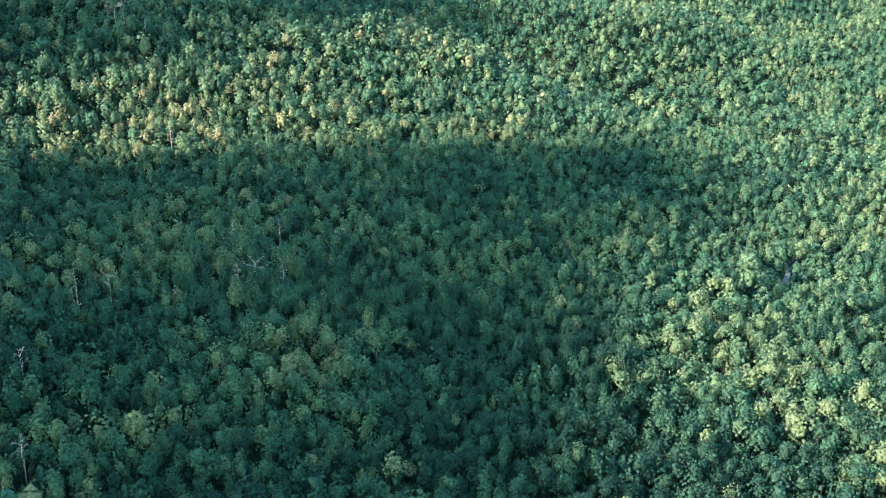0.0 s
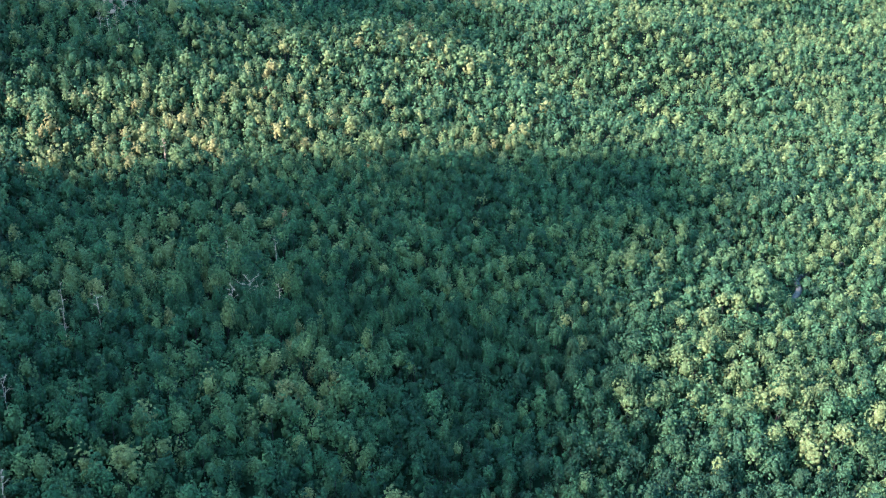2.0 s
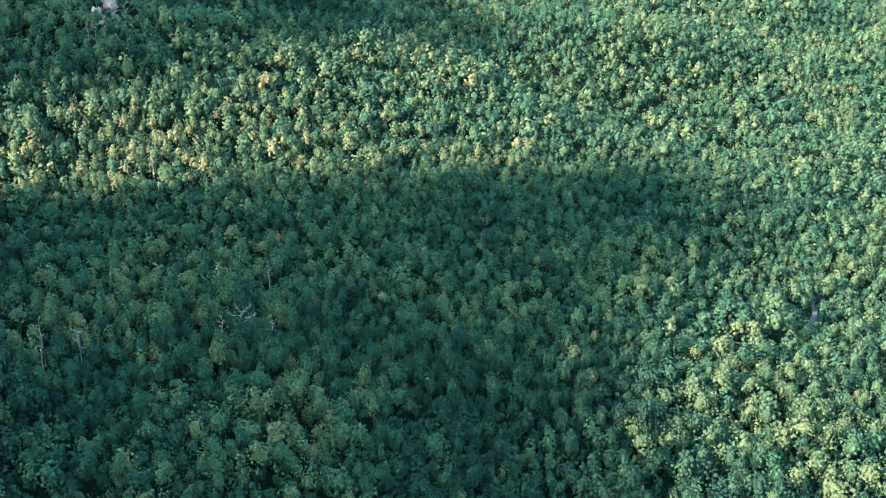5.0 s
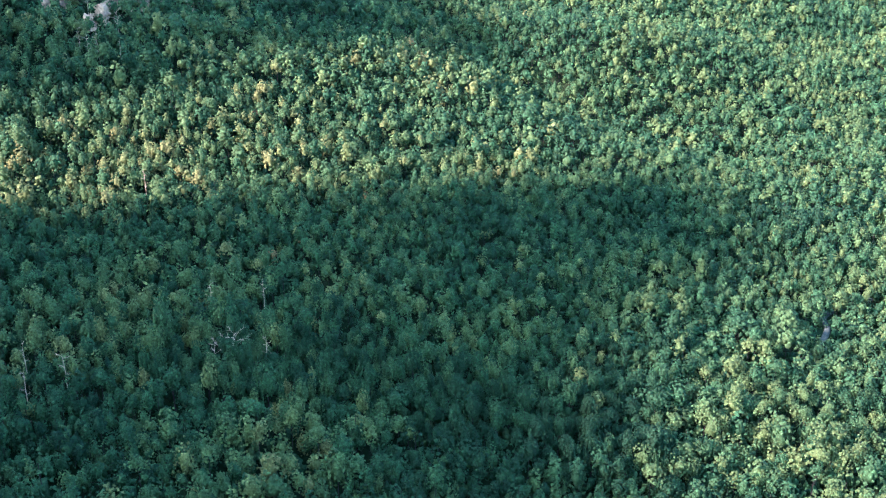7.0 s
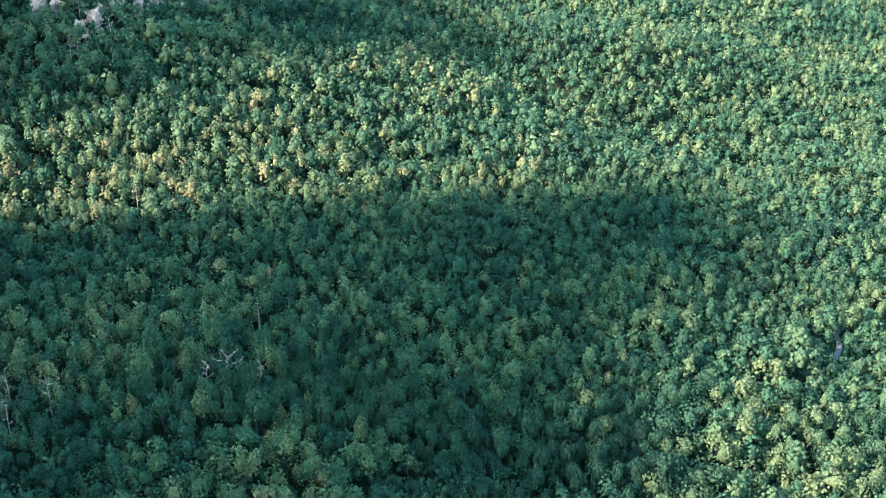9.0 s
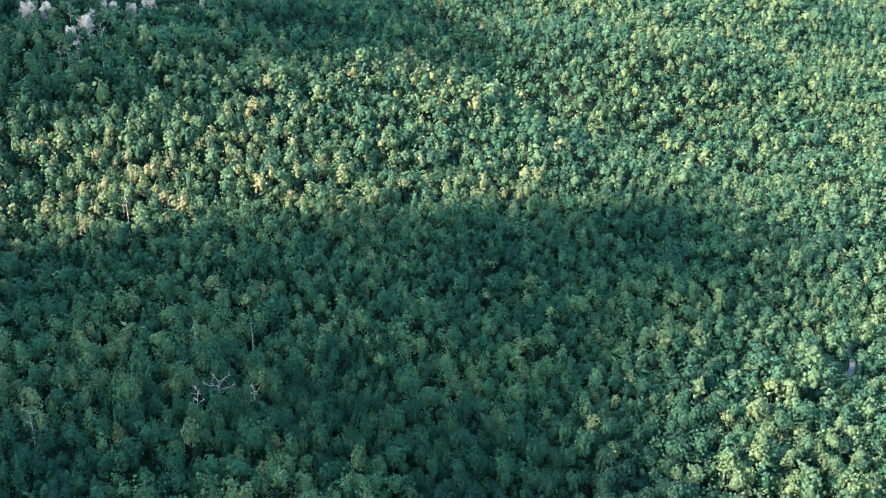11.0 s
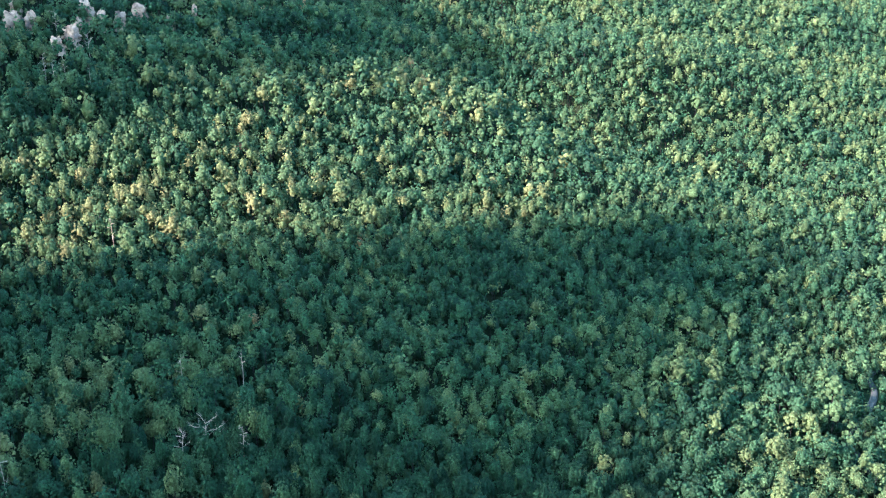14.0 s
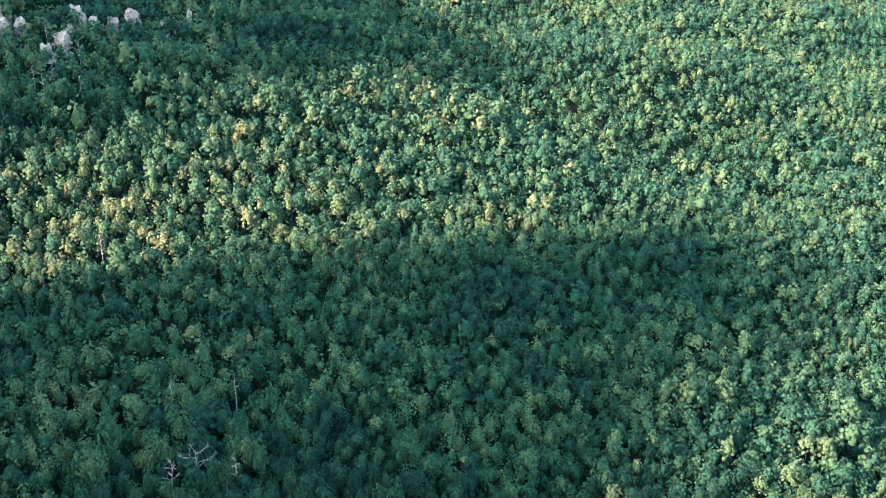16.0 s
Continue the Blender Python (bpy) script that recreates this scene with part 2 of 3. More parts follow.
# pale rocks of the bluff: x, y, width, depth, height, top over the forest's roof
ROCKS = [(-182.2, 636.0, 7.4, 6.0, 11.0, -1.6, "broad pale limestone boulder standing among trees"),
         (-185.6, 626.0, 5.0, 4.6, 9.0, -4.2, "small pinkish limestone block below the bluff"),
         (-207.4, 632.7, 6.4, 5.0, 10.0, -3.4, "weathered grey limestone ledge of the bluff"),
         (-202.0, 640.5, 5.0, 4.6, 10.0, -4.2, "cracked pale limestone block of the bluff"),
         (-211.7, 648.0, 4.6, 4.0, 10.0, -4.4, "low grey limestone block among shrubs"),
         (-181.6, 667.5, 3.8, 4.4, 11.0, -2.2, "upright pale limestone block split by a crack"),
         (-176.9, 669.5, 4.2, 4.4, 11.0, -2.8, "broad white limestone block on the bluff's edge"),
         (-183.6, 655.0, 3.4, 3.6, 10.0, -4.6, "small yellowish limestone boulder among shrubs"),
         (-187.4, 677.0, 6.2, 4.0, 10.0, -3.4, "low white limestone ledge under trees"),
         (-171.4, 683.0, 5.4, 4.0, 10.0, -4.8, "low pale limestone ledge half hidden by trees"),
         (-165.5, 700.0, 8.0, 4.4, 10.0, -3.6, "long pale limestone ledge on the wooded bluff"),
         (-150.6, 706.0, 3.6, 3.4, 10.0, -4.6, "small pale limestone block on the bluff"),
         (-141.8, 724.0, 2.8, 3.2, 11.0, -2.6, "narrow pale limestone block at the bluff's end")]
CLEARINGS = [(170.5, 486, 2.4), (173, 490, 2.2), (167.5, 481, 1.8), (173.5, 495, 2.0)]                 # x, y, radius
CLEARINGS += [(x - 0.05 * x / 180, y - 3.5, 0.34 * width) for x, y, width, depth, tall, top, label in ROCKS]


CLEARINGS += [(x, y - 2.0, 1.7 if reach_m < 2 else 2.2) for x, y, height, reach_m, limbs, label in DEAD]


def clear_of(x, y, r):
    open_road = 0.9 + 0.68 * r if 480 < y < 509 else 0.9     # crowns meet over the road but at its bend
    if np.min((LINE[:, 0] - x) ** 2 + (LINE[:, 1] - y) ** 2) < open_road ** 2:
        return False
    return all((cx - x) ** 2 + (cy - y) ** 2 > (cr + 0.5 * r) ** 2 for cx, cy, cr in CLEARINGS)


def plant(inside, x0, x1, y0, y1, grown=1.0):
    """Crowns of five sizes, the widest first, none nearer to another than their crowns allow."""
    cells, out = {}, []
    area = (x1 - x0) * (y1 - y0)
    for radius, share in ((4.9, 0.010), (4.0, 0.022), (3.2, 0.045), (2.5, 0.085), (1.9, 0.10)):
        n = int(area * share)
        px, py = rng.uniform(x0, x1, n), rng.uniform(y0, y1, n)
        rr = grown * radius * rng.uniform(0.88, 1.14, n) * (1 + 0.16 * plain_noise(px, py, 90.0, 3))
        stand = np.exp(-((px - 120) / 75) ** 2 - ((py - 370) / 110) ** 2)     # broad crowns on the shoulder above the road
        slim = np.exp(-((px - 10) / 85) ** 2 - ((py - 490) / 95) ** 2)            # slender trees in the hollow
        rr = np.minimum(rr, 4.4) * (0.92 + 0.26 * stand - 0.14 * slim + 0.14 * np.clip((py - 520) / 120, 0, 1))
        keep = inside(px, py)
        quota = int(keep.sum() * {4.9: 0.02, 4.0: 0.07, 3.2: 0.26, 2.5: 0.7, 1.9: 0.85}[radius])
        for x, y, r in list(zip(px[keep], py[keep], rr[keep]))[:quota]:
            ci, cj = int(x // 18), int(y // 18)
            close = 0.735 if y < 430 else 0.735 - 0.05 * min(1.0, (y - 430) / 170)
            ok = True
            for a in (-1, 0, 1):
                for b in (-1, 0, 1):
                    for qx, qy, qr in cells.get((ci + a, cj + b), ()):
                        if (qx - x) ** 2 + (qy - y) ** 2 < (close * (qr + r)) ** 2:
                            ok = False
                            break
                    if not ok:
                        break
                if not ok:
                    break
            if ok and clear_of(x, y, r):
                cells.setdefault((ci, cj), []).append((x, y, r))
                out.append((x, y, r))
    return np.array(out)


TREES = plant(wooded, -420.0, 560.0, 220.0, 1130.0)
MAIN = len(TREES)
TREES = np.concatenate([TREES, plant(lambda x, y: lower_slope(x, y) & ~wooded(x, y, 1.0), -165.0, 165.0, -70.0, 240.0, 1.35)])
INNER = len(TREES)
TREES = np.concatenate([TREES, plant(edge_of_woods, -480.0, 620.0, -120.0, 1180.0, 1.7)])
TX, TY, TR = TREES.T
N = len(TREES)
TH = (9.2 + 1.9 * TR) * rng.uniform(0.62, 1.33, N) * (1 + 0.08 * plain_noise(TX, TY, 60.0, 5))
TZ = canopy(TX, TY) - TREE
# scrubby growth below the rocks of the bluff and beside the road's bend: x, y of the stretch's middle, half length, half width, loss
SCRUB = [(168, 478, 10, 9, 0.36), (173, 491, 5, 9, 0.36)] + [(row[0] + 2.0, row[1] - 10.0, 0.5 * row[2] + 1.0, 8.0, 0.17) for row in ROCKS]
for cx, cy, hx, hy, loss in SCRUB:
    TH = TH * (1 - loss * np.exp(-(((TX - cx) / hx) ** 4 + ((TY - cy) / hy) ** 4)))
# species: patches of yellowish and dark trees, with odd ones between
TONE = np.clip(0.36 + 0.15 * plain_noise(TX, TY, 120.0, 11) + 0.10 * plain_noise(TX, TY, 35.0, 12) + rng.normal(0, 0.17, N), 0.0, 0.82)
# stands: a dark one low on the slope; yellower, lighter tones painted into sunlit patches and far right
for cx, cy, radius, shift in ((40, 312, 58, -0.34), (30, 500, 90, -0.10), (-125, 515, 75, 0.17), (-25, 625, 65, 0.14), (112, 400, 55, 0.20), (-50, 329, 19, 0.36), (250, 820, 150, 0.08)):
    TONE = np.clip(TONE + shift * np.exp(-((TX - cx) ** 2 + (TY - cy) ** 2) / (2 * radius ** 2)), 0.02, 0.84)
odd = rng.random(N)
TONE = np.where(odd < 0.025, rng.uniform(0.66, 0.84, N), TONE)
TONE = np.where(TX > 60, TONE.clip(0, 0.66), TONE)
TONE = np.where((odd > 0.9985) & (TR < 2.7) & (TX < 20), rng.uniform(0.90, 0.96, N), TONE)
# a rusty tree on the sunny shoulder and two pale yellow ones below it
for cx, cy, hue in ((-96.0, 582.0, 1.0), (-48.9, 411.4, 0.84), (-49.7, 442.6, 0.76)):
    TONE[np.argmin((TX - cx) ** 2 + (TY - cy) ** 2)] = hue
TONE = np.where((TX - 160) ** 2 + (TY - 478) ** 2 < 34.0 ** 2, TONE.clip(0, 0.5), TONE)      # greener trees along the road
TURNED = rng.uniform(0, 6.283, N)


# ---------------------------------------------------------------- the shape of trees
PHI = (1 + 5 ** 0.5) / 2
ICO_V = np.array([(-1, PHI, 0), (1, PHI, 0), (-1, -PHI, 0), (1, -PHI, 0), (0, -1, PHI), (0, 1, PHI), (0, -1, -PHI), (0, 1, -PHI),
                  (PHI, 0, -1), (PHI, 0, 1), (-PHI, 0, -1), (-PHI, 0, 1)]) / math.hypot(1, PHI)
ICO_F = np.array([(0, 11, 5), (0, 5, 1), (0, 1, 7), (0, 7, 10), (0, 10, 11), (1, 5, 9), (5, 11, 4), (11, 10, 2), (10, 7, 6), (7, 1, 8),
                  (3, 9, 4), (3, 4, 2), (3, 2, 6), (3, 6, 8), (3, 8, 9), (4, 9, 5), (2, 4, 11), (6, 2, 10), (8, 6, 7), (9, 8, 1)])


def unit(v):
    return v / np.linalg.norm(v, axis=-1, keepdims=True)


def finer(v, f):
    """Each triangle of a ball split into four."""
    v, out, mid = [tuple(p) for p in v], [], {}

    def half(i, j):
        k = (min(i, j), max(i, j))
        if k not in mid:
            p = np.array(v[i]) + np.array(v[j])
            v.append(tuple(p / np.linalg.norm(p)))
            mid[k] = len(v) - 1
        return mid[k]

    for i, j, k in f:
        a, b, c = half(i, j), half(j, k), half(k, i)
        out += [(i, a, c), (a, j, b), (c, b, k), (a, b, c)]
    return np.array(v), np.array(out)


BALL_V, BALL_F = finer(ICO_V, ICO_F)


def crown(r, boughs, leaves, size, sides=6, tall=1.0, rugged=0.16, taper=0.0):
    """A crown about one metre in radius, its foot at z 0: a body, domed boughs all over it, and loose sprays of leaves.
    Gives corners and triangles."""
    ways, amount = unit(r.normal(0, 1, (6, 3))), r.uniform(0.4, 1.0, 6)
    lean = r.normal(0, 0.07, 2)

    def reach(d):
        return 0.92 + rugged * (np.maximum(0, d @ ways.T - 0.35) * amount * 2.2).sum(-1) - rugged * 0.55

    def place(d, k):
        p = d * (reach(d) * k)[:, None]
        p = p * np.array([1, 1, 0.92 * tall]) + np.array([0, 0, 0.72 * tall])
        p[:, :2] *= 1 + taper * (0.45 - p[:, 2:3] / (1.64 * tall))
        p[:, :2] += lean * p[:, 2:3]
        return p

    body_v, body_f = (BALL_V, BALL_F) if sides > 5 else (ICO_V, ICO_F)
    V, F, n = [place(body_v, r.uniform(0.40, 0.60, len(body_v)))], [body_f], len(body_v)
    i = np.arange(boughs)
    up = np.clip(1.0 - 1.80 * (i + 0.5) / boughs + r.normal(0, 0.04, boughs), -0.86, 1)
    turn = r.uniform(0, 6.28) + i * 2.39996 + r.normal(0, 0.12, boughs)
    flat = np.sqrt(1 - up * up)
    d = np.stack([np.cos(turn) * flat, np.sin(turn) * flat, up], 1)
    c = place(d, r.uniform(0.66, 1.08, boughs))
    axis = unit(d + np.array([0, 0, 0.45]) + r.normal(0, 0.16, (boughs, 3)))
    u = unit(np.cross(axis, r.normal(0, 1, (boughs, 3))))
    w = np.cross(axis, u)
    s = size * r.uniform(0.7, 1.35, boughs)[:, None]
    a = np.arange(sides) * 2 * math.pi / sides
    ring = s[:, None] * r.uniform(0.62, 1.32, (boughs, sides, 1)) * (u[:, None] * np.cos(a)[None, :, None] + w[:, None] * np.sin(a)[None, :, None])
    ring = ring - axis[:, None] * s[:, None] * r.uniform(0.45, 1.15, (boughs, sides, 1))
    dome = np.concatenate([c[:, None] + axis[:, None] * s[:, None] * 0.35, c[:, None] + ring], 1)
    V.append(dome.reshape(-1, 3))
    fan = np.array([(0, 1 + k, 1 + (k + 1) % sides) for k in range(sides)])
    F.append((fan[None] + (np.arange(boughs) * (sides + 1))[:, None, None]).reshape(-1, 3) + n)
    n += boughs * (sides + 1)
    host = r.integers(0, boughs, leaves)
    dl = unit(axis[host] + r.normal(0, 0.8, (leaves, 3)))
    p = c[host] + dl * s[host] * r.uniform(0.5, 1.0, (leaves, 1)) - axis[host] * s[host] * 0.2
    nor = unit(dl + r.normal(0, 0.3, (leaves, 3)))
    t1 = unit(np.cross(nor, r.normal(0, 1, (leaves, 3))))
    t2 = np.cross(nor, t1)
    k = size * 0.42 * r.uniform(0.6, 1.3, (leaves, 1))
    tri = np.stack([p + t1 * k, p - t1 * k * 0.5 + t2 * k * r.uniform(0.5, 1.0, (leaves, 1)), p - t1 * k * 0.5 - t2 * k * r.uniform(0.5, 1.0, (leaves, 1))], 1)
    V.append(tri.reshape(-1, 3))
    F.append(np.arange(leaves * 3).reshape(-1, 3) + n)
    return np.concatenate(V), np.concatenate(F)


def trunk_rod(sides=3):
    """A tapered stem, one metre high and one metre thick at the foot."""
    a = np.arange(sides) * 2 * math.pi / sides
    ring = np.stack([np.cos(a), np.sin(a)], 1) * 0.5
    v = np.concatenate([np.c_[ring, np.zeros(sides)], np.c_[ring * 0.45, np.ones(sides)]])
    f = []
    for i in range(sides):
        j = (i + 1) % sides
        f += [(i, j, sides + j), (i, sides + j, sides + i)]
    return v, np.array(f)


def join_trees(name, which, shapes, label):
    """Many trees as one mesh: crowns and stems."""
    r = np.random.default_rng(len(name) * 17)
    pick = r.integers(0, len(shapes), len(which))
    stem_v, stem_f = trunk_rod(3)
    top_of = [float(cv[:, 2].max()) / 1.75 for cv, cf in shapes]
    V, F, T, S, n = [], [], [], [], 0
    for k, (cv, cf) in enumerate(shapes):
        idx = which[pick == k]
        if not len(idx):
            continue
        m = len(idx)
        ca, sa = np.cos(TURNED[idx])[:, None], np.sin(TURNED[idx])[:, None]
        low = TH[idx] - 1.75 * TR[idx] * top_of[k]
        x = (cv[None, :, 0] * ca - cv[None, :, 1] * sa) * TR[idx][:, None] + TX[idx][:, None]
        y = (cv[None, :, 0] * sa + cv[None, :, 1] * ca) * TR[idx][:, None] + TY[idx][:, None]
        z = cv[None, :, 2] * TR[idx][:, None] + (TZ[idx] + low)[:, None]
        V.append(np.stack([x, y, z], -1).reshape(-1, 3))
        F.append((cf[None] + (np.arange(m) * len(cv))[:, None, None]).reshape(-1, 3) + n)
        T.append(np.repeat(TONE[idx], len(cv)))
        S.append(np.zeros(m * len(cf), np.int32))
        n += m * len(cv)
        wide = 0.11 * TR[idx][:, None]
        sv = np.stack([stem_v[None, :, 0] * wide + TX[idx][:, None], stem_v[None, :, 1] * wide + TY[idx][:, None],
                       stem_v[None, :, 2] * (TH[idx] * 0.8)[:, None] + TZ[idx][:, None] - 0.4], -1)
        V.append(sv.reshape(-1, 3))
        F.append((stem_f[None] + (np.arange(m) * len(stem_v))[:, None, None]).reshape(-1, 3) + n)
        T.append(np.zeros(m * len(stem_v)))
        S.append(np.ones(m * len(stem_f), np.int32))
        n += m * len(stem_v)
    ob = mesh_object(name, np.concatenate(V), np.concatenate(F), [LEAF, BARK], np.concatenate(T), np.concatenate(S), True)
    return tagged(ob, label, "forest", kind="stuff")


def part(name, verts, faces, mat, parent, tone=None, label=""):
    ob = mesh_object(name, verts, faces, [mat], tone, smooth=True, parent=parent)
    return tagged(ob, label)


def tube(points, radii, sides=6):
    """A tapered branch through points."""
    P = np.array(points, float)
    d = np.gradient(P, axis=0)
    d = unit(d)
    ref = np.where(np.abs(d[:, 2:3]) > 0.9, np.array([[1.0, 0, 0]]), np.array([[0, 0, 1.0]]))
    u = unit(np.cross(d, ref))
    w = np.cross(d, u)
    a = np.arange(sides) * 2 * math.pi / sides
    rings = P[:, None] + (u[:, None] * np.cos(a)[None, :, None] + w[:, None] * np.sin(a)[None, :, None]) * np.array(radii)[:, None, None]
    f = []
    for k in range(len(P) - 1):
        for i in range(sides):
            j = (i + 1) % sides
            q = k * sides
            f += [(q + i, q + j, q + sides + j), (q + i, q + sides + j, q + sides + i)]
    return rings.reshape(-1, 3), np.array(f)


def stem_with_limbs(r, height, thick, limbs, reach, first=0.45, droop=0.0, twigs=0):
    """Trunk, limbs and twigs as one mesh."""
    V, F, n = [], [], 0

    def add(v, f):
        nonlocal n
        V.append(v)
        F.append(f + n)
        n += len(v)

    sway = r.normal(0, 0.02 * height, (5, 2)).cumsum(0) * 0.5
    hs = np.linspace(-0.05, 1.0, 5)
    line = np.c_[sway - sway[0], hs * height]
    add(*tube(line, thick * np.array([1.15, 0.85, 0.68, 0.45, 0.12]), 7))
    for i in range(limbs):
        t = first + (0.96 - first) * (i + r.uniform(0, 0.8)) / limbs
        at = np.array([np.interp(t, hs, line[:, 0]), np.interp(t, hs, line[:, 1]), t * height])
        a = i * 2.4 + r.uniform(-0.5, 0.5)
        long = reach * (1.25 - t * 0.75) * r.uniform(0.7, 1.15)
        way = np.array([math.cos(a), math.sin(a), r.uniform(0.35, 0.9) - droop])
        mid_p = at + way * long * 0.5 + r.normal(0, 0.06 * long, 3)
        end = at + way * long * np.array([1, 1, 1.15]) + r.normal(0, 0.1 * long, 3)
        k = thick * (0.42 - 0.22 * t)
        add(*tube([at, mid_p, end], [k, k * 0.62, k * 0.16], 5))
        for j in range(twigs):
            f = r.uniform(0.3, 0.95)
            b = at + (mid_p - at) * f * 2 if f < 0.5 else mid_p + (end - mid_p) * (f - 0.5) * 2
            tip = b + unit(way / np.linalg.norm(way) + r.normal(0, 0.7, 3)) * long * r.uniform(0.25, 0.5)
            add(*tube([b, (b + tip) / 2 + r.normal(0, 0.05, 3), tip], [k * 0.4, k * 0.26, k * 0.08], 4))
    return np.concatenate(V), np.concatenate(F)


SINGLE = (TY > 352) & (TY < 396) & (np.abs(TX + 8) < 90)
LOW, EDGE = np.arange(N) >= MAIN, np.arange(N) >= INNER
near = np.where((TY < 430) & ~SINGLE & ~LOW)[0]
mid = np.where((TY >= 430) & (TY < 600) & ~LOW)[0]
far = np.where((TY >= 600) & ~LOW)[0]
sr = np.random.default_rng(21)
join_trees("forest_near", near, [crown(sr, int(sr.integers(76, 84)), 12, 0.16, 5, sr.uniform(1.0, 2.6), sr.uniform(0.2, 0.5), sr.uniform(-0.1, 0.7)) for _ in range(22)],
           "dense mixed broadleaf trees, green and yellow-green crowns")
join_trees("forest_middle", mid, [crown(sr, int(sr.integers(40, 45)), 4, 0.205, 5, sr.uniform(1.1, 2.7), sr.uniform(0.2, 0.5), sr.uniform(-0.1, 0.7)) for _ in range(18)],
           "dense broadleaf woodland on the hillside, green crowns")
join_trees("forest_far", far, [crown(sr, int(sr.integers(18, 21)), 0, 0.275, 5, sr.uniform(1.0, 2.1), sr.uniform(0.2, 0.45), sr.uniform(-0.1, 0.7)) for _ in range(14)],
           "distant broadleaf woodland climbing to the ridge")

join_trees("forest_edge", np.where(EDGE)[0], [crown(sr, int(sr.integers(4, 6)), 0, 0.46, 5, sr.uniform(0.9, 1.3), sr.uniform(0.2, 0.45), sr.uniform(-0.1, 0.5)) for _ in range(8)],
           "continuing green broadleaf woods on the slopes around")
join_trees("forest_below", np.where(LOW & ~EDGE)[0], [crown(sr, int(sr.integers(5, 7)), 0, 0.44, 5, sr.uniform(1.0, 1.7), sr.uniform(0.2, 0.45), sr.uniform(-0.1, 0.6)) for _ in range(12)],
           "dense broadleaf trees on the lower slope")


def undergrowth(name, count):
    """Saplings and tall shrubs that fill the gaps between the trees."""
    r = np.random.default_rng(5)
    x, y = r.uniform(-300, 340, count), r.uniform(225, 640, count)
    keep = wooded(x, y)
    x, y = x[keep], y[keep]
    keep = np.array([np.min((LINE[:, 0] - a) ** 2 + (LINE[:, 1] - b) ** 2) > (5 if b > 476 else 1.0) for a, b in zip(x, y)])
    x, y = x[keep], y[keep]
    m = len(x)
    size = r.uniform(0.9, 1.8, (m, 1, 1)) * np.array([1, 1, 1.5])
    v = ICO_V[None] * r.uniform(0.4, 1.4, (m, 12, 1)) * size + np.stack([x, y, canopy(x, y) - TREE + r.uniform(1.0, 7.0, m)], 1)[:, None]
    f = ICO_F[None] + (np.arange(m) * 12)[:, None, None]
    return tagged(mesh_object(name, v.reshape(-1, 3), f.reshape(-1, 3), [LEAF], np.repeat(r.uniform(0.02, 0.5, m), 12), smooth=True),
                  "green saplings and tall shrubs between the trees", "undergrowth", kind="stuff")


undergrowth("undergrowth", 24000)

# rolling woods all round, beyond the single trees
def far_woods():
    r = np.random.default_rng(9)
    xs, ys = np.arange(-1600, 1200, 9.0), np.arange(-1200, 1700, 9.0)
    X, Y = np.meshgrid(xs, ys)
    X, Y = X + r.uniform(-1.7, 1.7, X.shape), Y + r.uniform(-1.7, 1.7, Y.shape)
    Z = canopy(X, Y) - 4.0 + r.normal(0, 1.9, X.shape) + 1.2 * plain_noise(X, Y, 40.0, 4)
    f = grid_faces(len(xs), len(ys))
    cx, cy = X.ravel()[f].mean(1), Y.ravel()[f].mean(1)
    inside = wooded(cx, cy, 1.0) | lower_slope(cx, cy) | edge_of_woods(cx, cy)
    ob = mesh_object("far_woods", np.stack([X, Y, Z], -1).reshape(-1, 3), f[~inside], [WOODS], smooth=True)
    return tagged(ob, "unbroken green woods rolling over hills and an added, unseen shading ridge", "forest", kind="stuff")


far_woods()


# the road
def road_bed():
    side = np.gradient(LINE, axis=0)
    side = unit(np.stack([-side[:, 1], side[:, 0]], 1))
    cols = []
    for off, lift in ((-1.5, -0.5), (-0.95, 0.55), (-0.5, 0.60), (0.0, 0.66), (0.5, 0.60), (0.95, 0.55), (1.5, -0.5)):
        p = LINE + side * off
        cols.append(np.c_[p, land(LINE[:, 0], LINE[:, 1]) * 0.5 + land(p[:, 0], p[:, 1]) * 0.5 + lift + 0.35])
    V = np.stack(cols, 1).reshape(-1, 3)
    return tagged(mesh_object("road", V, grid_faces(7, len(LINE)), [GRAVEL], smooth=True), "pale grey gravel road bending through dense forest", "road", kind="structure")


road_bed()


# single trees, in the stretch that the flight passes nearest
def single_tree(r, tone, label):
    tree = new("tree")
    tall = r.uniform(0.95, 1.35)
    v, f = stem_with_limbs(r, 3.2, 0.085, 7, 0.62, 0.5)
    part("trunk", v, f, BARK, tree)
    cv, cf = crown(r, 150, 60, 0.125, 6, tall, r.uniform(0.2, 0.5), r.uniform(-0.1, 0.6))
    part("crown", cv + np.array([0, 0, 3.75 - 1.75 * tall]), cf, LEAF, tree, np.full(len(cv), tone))
    return tagged(tree, label, "tree", "broadleaf trees on the slope")


MODELS = [(0.10, "dark blue-green broadleaf tree with a dense domed crown"), (0.22, "dark green broadleaf tree with a lumpy crown"),
          (0.30, "deep green oak-like tree with a broad crown"), (0.36, "mid-green broadleaf tree with a rounded crown"),
          (0.42, "fresh green broadleaf tree with a loose crown"), (0.48, "green broadleaf tree with uneven boughs"),
          (0.55, "light green broadleaf tree with a domed crown"), (0.62, "yellow-green broadleaf tree in the dense wood"),
          (0.72, "yellowish broadleaf tree beginning to turn"), (0.84, "pale yellow-green tree with a thin crown")]
single_ids = np.where(SINGLE)[0]
mr = np.random.default_rng(33)
models = [single_tree(mr, tone, label) for tone, label in MODELS]
tones = np.array([m[0] for m in MODELS])
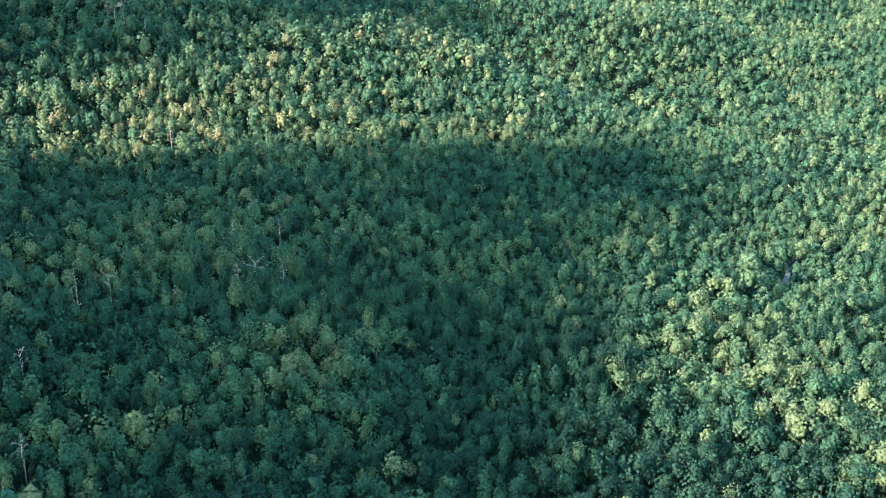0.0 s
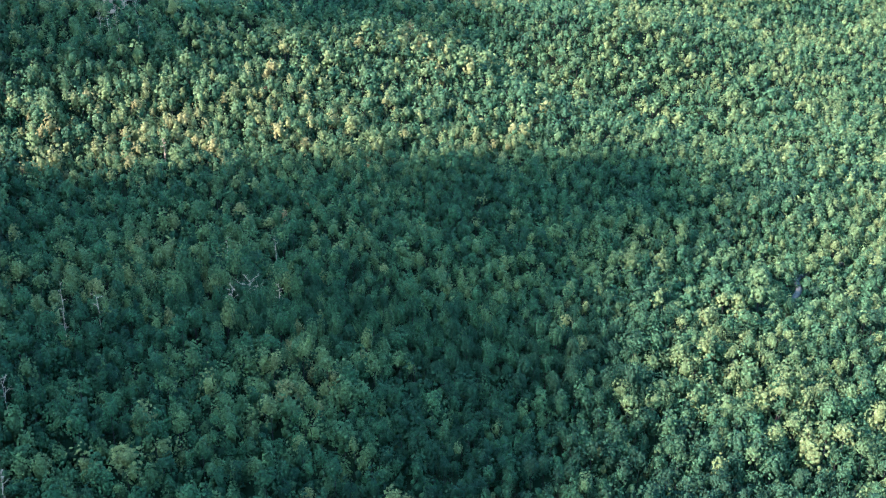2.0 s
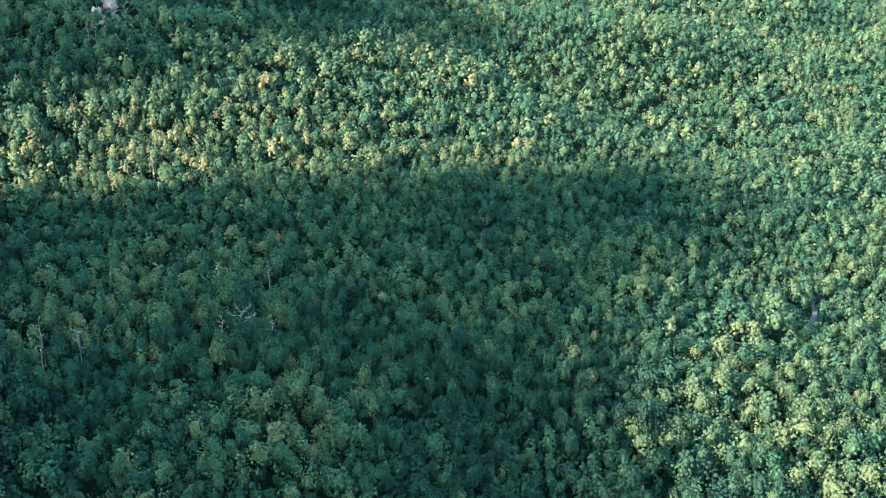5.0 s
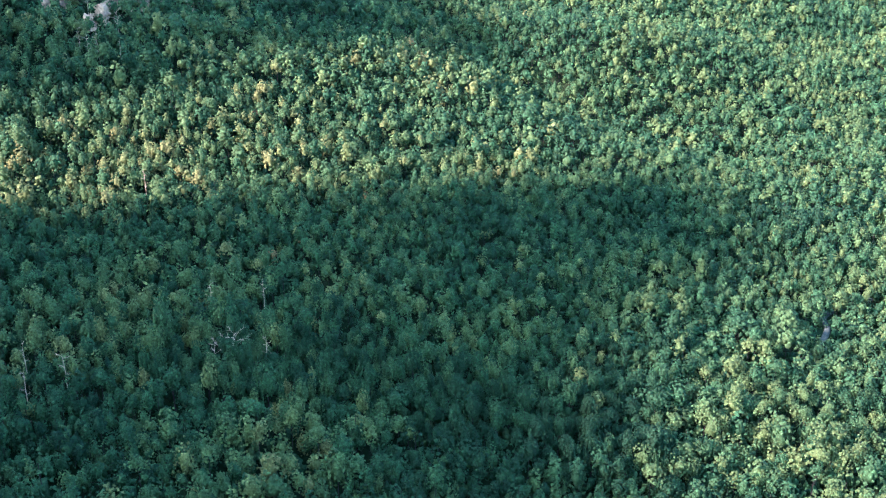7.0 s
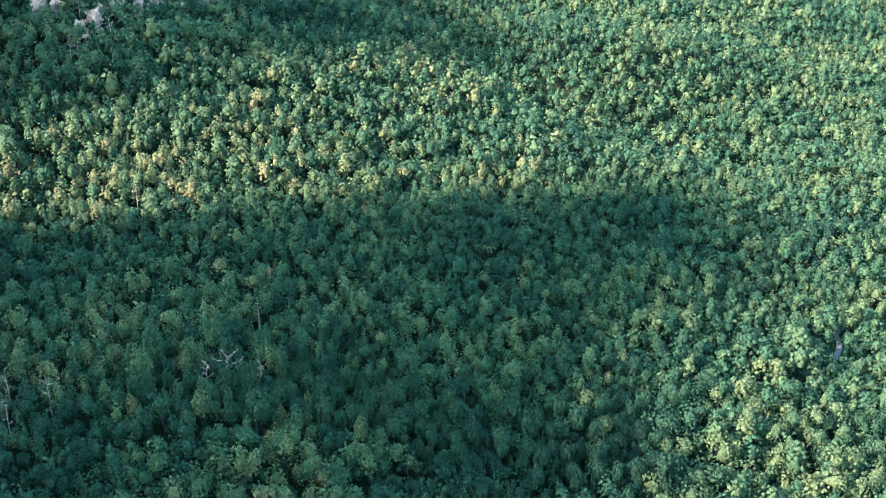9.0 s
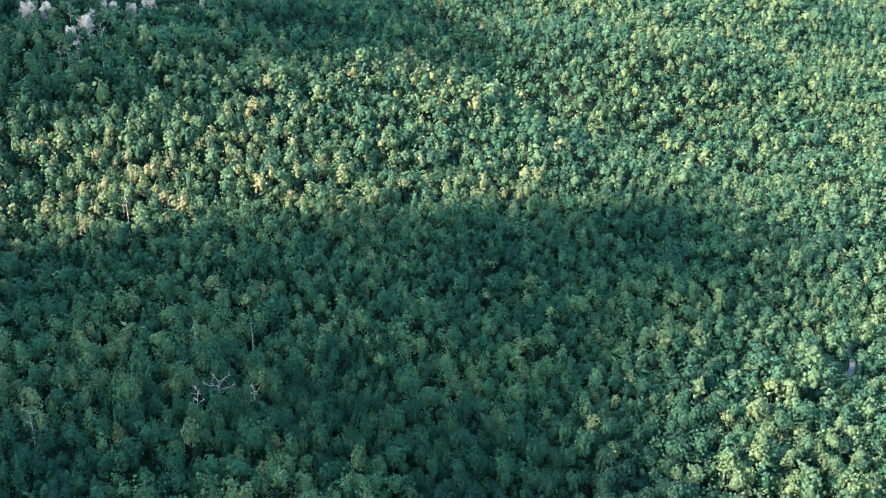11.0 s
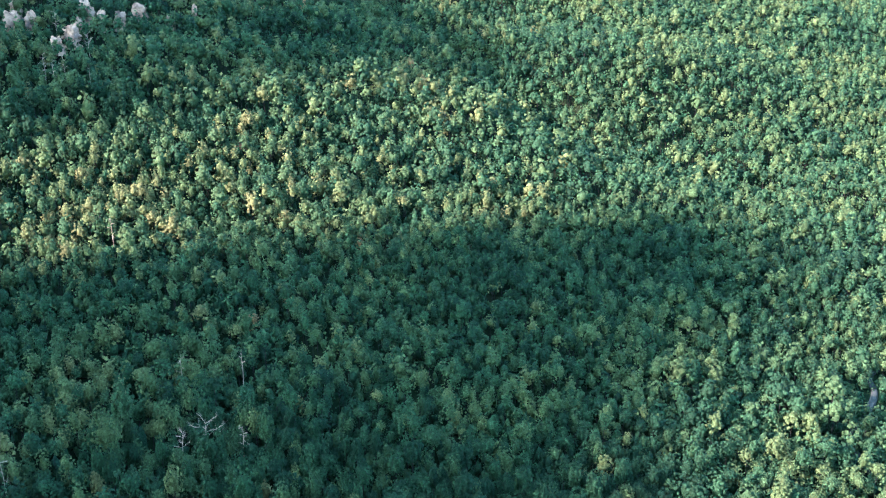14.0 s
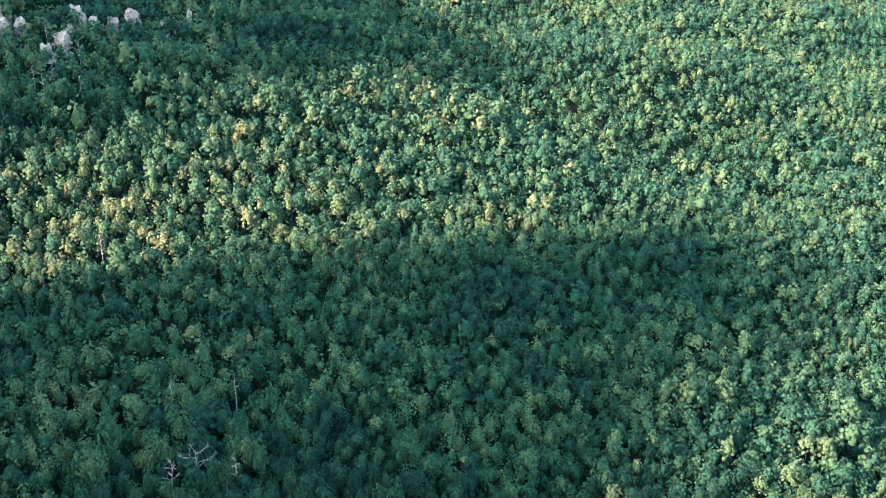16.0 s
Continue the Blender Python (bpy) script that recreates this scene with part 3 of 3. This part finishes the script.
for i in single_ids:
    k = int(np.argmin(np.abs(tones - TONE[i])))
    copy_thing(models[k], pose(TX[i], TY[i], TZ[i], 0, 0, math.degrees(TURNED[i])) @ Matrix.Diagonal((TR[i], TR[i], TH[i] / 3.75, 1)))
for ob in models:
    for child in list(ob.children):
        bpy.data.objects.remove(child)
    bpy.data.objects.remove(ob)



# ---------------------------------------------------------------- the bluff: pale rocks among the trees
def rock(x, y, width, depth, tall, top, label, seed):
    """A weathered block of limestone: ledges, cracks and rounded edges."""
    r = np.random.default_rng(seed)
    foot = float(canopy(x, y)) + top - tall
    bm = bmesh.new()
    bmesh.ops.create_cube(bm, size=1.0)
    bmesh.ops.subdivide_edges(bm, edges=bm.edges[:], cuts=11, use_grid_fill=True)
    shift = Vector((seed * 7.3, seed * 3.1, seed * 1.7))
    lean = r.uniform(-0.25, 0.25, 2)
    for v in bm.verts:
        p = v.co.lerp(v.co.normalized() * 0.6, 0.3)
        wider = 1.12 - 0.24 * (p.z + 0.5)
        q = Vector((p.x * width * wider, p.y * depth * wider, (p.z + 0.5) * tall))
        big = noise.noise(q * 0.22 + shift)
        slab = math.floor((q.z + 0.6 * big) / 1.3)
        step = 0.30 * noise.noise(Vector((slab * 0.9, 0.3, 0.7)) + shift)
        joint = -0.10 * max(0.0, 1 - abs(noise.noise(Vector((q.x, q.y, q.z * 0.4)) * 0.4 + shift)) * 9)
        k = 1 + 0.42 * big + step + joint + 0.20 * noise.noise(q * 0.8 + shift) + 0.08 * noise.noise(q * 2.1 + shift)
        high = max(0.0, p.z)
        v.co = Vector((q.x * k + lean[0] * q.z * 0.3, q.y * k + lean[1] * q.z * 0.3,
                       q.z + high * (4.2 * noise.noise(Vector((q.x, q.y, 0)) * 0.3 - shift) + 1.6 * noise.cell(Vector((q.x, q.y, 0)) * 0.45 + shift))))
    bmesh.ops.recalc_face_normals(bm, faces=bm.faces[:])
    me = bpy.data.meshes.new("rock_outcrop")
    bm.to_mesh(me)
    bm.free()
    me.materials.append(ROCK)
    ob = new("rock_outcrop", me)
    ob.matrix_world = pose(x, y, foot, 0, 0, float(r.uniform(-25, 25)))
    return tagged(ob, label, "rock", "rocks of the bluff")


for i, row in enumerate(ROCKS):
    rock(*row, seed=i + 1)


# ---------------------------------------------------------------- dead trees
def dead_tree(x, y, height, spread_m, limbs, label, seed):
    r = np.random.default_rng(seed)
    tree = new("dead_tree")
    hs = np.linspace(-0.04, 1.0, 6)
    sway = r.normal(0, 0.018 * height, (6, 2)).cumsum(0) * 0.5
    line = np.c_[sway - sway[0], hs * height]
    v, f = tube(line, 0.17 * np.array([1.3, 1.0, 0.82, 0.6, 0.38, 0.1]), 8)
    part("trunk", v, f, DEADWOOD, tree)
    for i in range(limbs):
        t = 0.52 + 0.44 * (i + r.uniform(0, 0.7)) / limbs
        at = np.array([np.interp(t, hs, line[:, 0]), np.interp(t, hs, line[:, 1]), t * height])
        a = i * 2.4 + r.uniform(-0.4, 0.4)
        long = spread_m * (1.3 - 0.6 * t) * r.uniform(0.75, 1.15)
        way = np.array([math.cos(a), math.sin(a), r.uniform(0.25, 0.75)])
        knee = at + way * long * 0.5 + r.normal(0, 0.07 * long, 3)
        end = knee + unit(way + r.normal(0, 0.25, 3)) * long * 0.55
        V, F = tube([at, knee, end], [0.08, 0.05, 0.018], 6)
        V, F, n = [V], [F], len(V)
        for j in range(7):
            b = at + (knee - at) * r.uniform(0.5, 1.0) if j < 2 else knee + (end - knee) * r.uniform(0.1, 0.8)
            tip = b + unit(way + r.normal(0, 0.6, 3)) * long * r.uniform(0.3, 0.5)
            tv, tf = tube([b, (b + tip) / 2 + r.normal(0, 0.08, 3), tip], [0.045, 0.032, 0.012], 5)
            V.append(tv)
            F.append(tf + n)
            n += len(tv)
        part("branch", np.concatenate(V), np.concatenate(F), DEADWOOD, tree)
    tree.matrix_basis = pose(x, y, float(canopy(x, y)) - TREE - 0.8, 0, 0, float(r.uniform(0, 360)))
    return tagged(tree, label, "dead tree", "dead trees in the forest")


for i, row in enumerate(DEAD):
    dead_tree(*row, seed=100 + i)
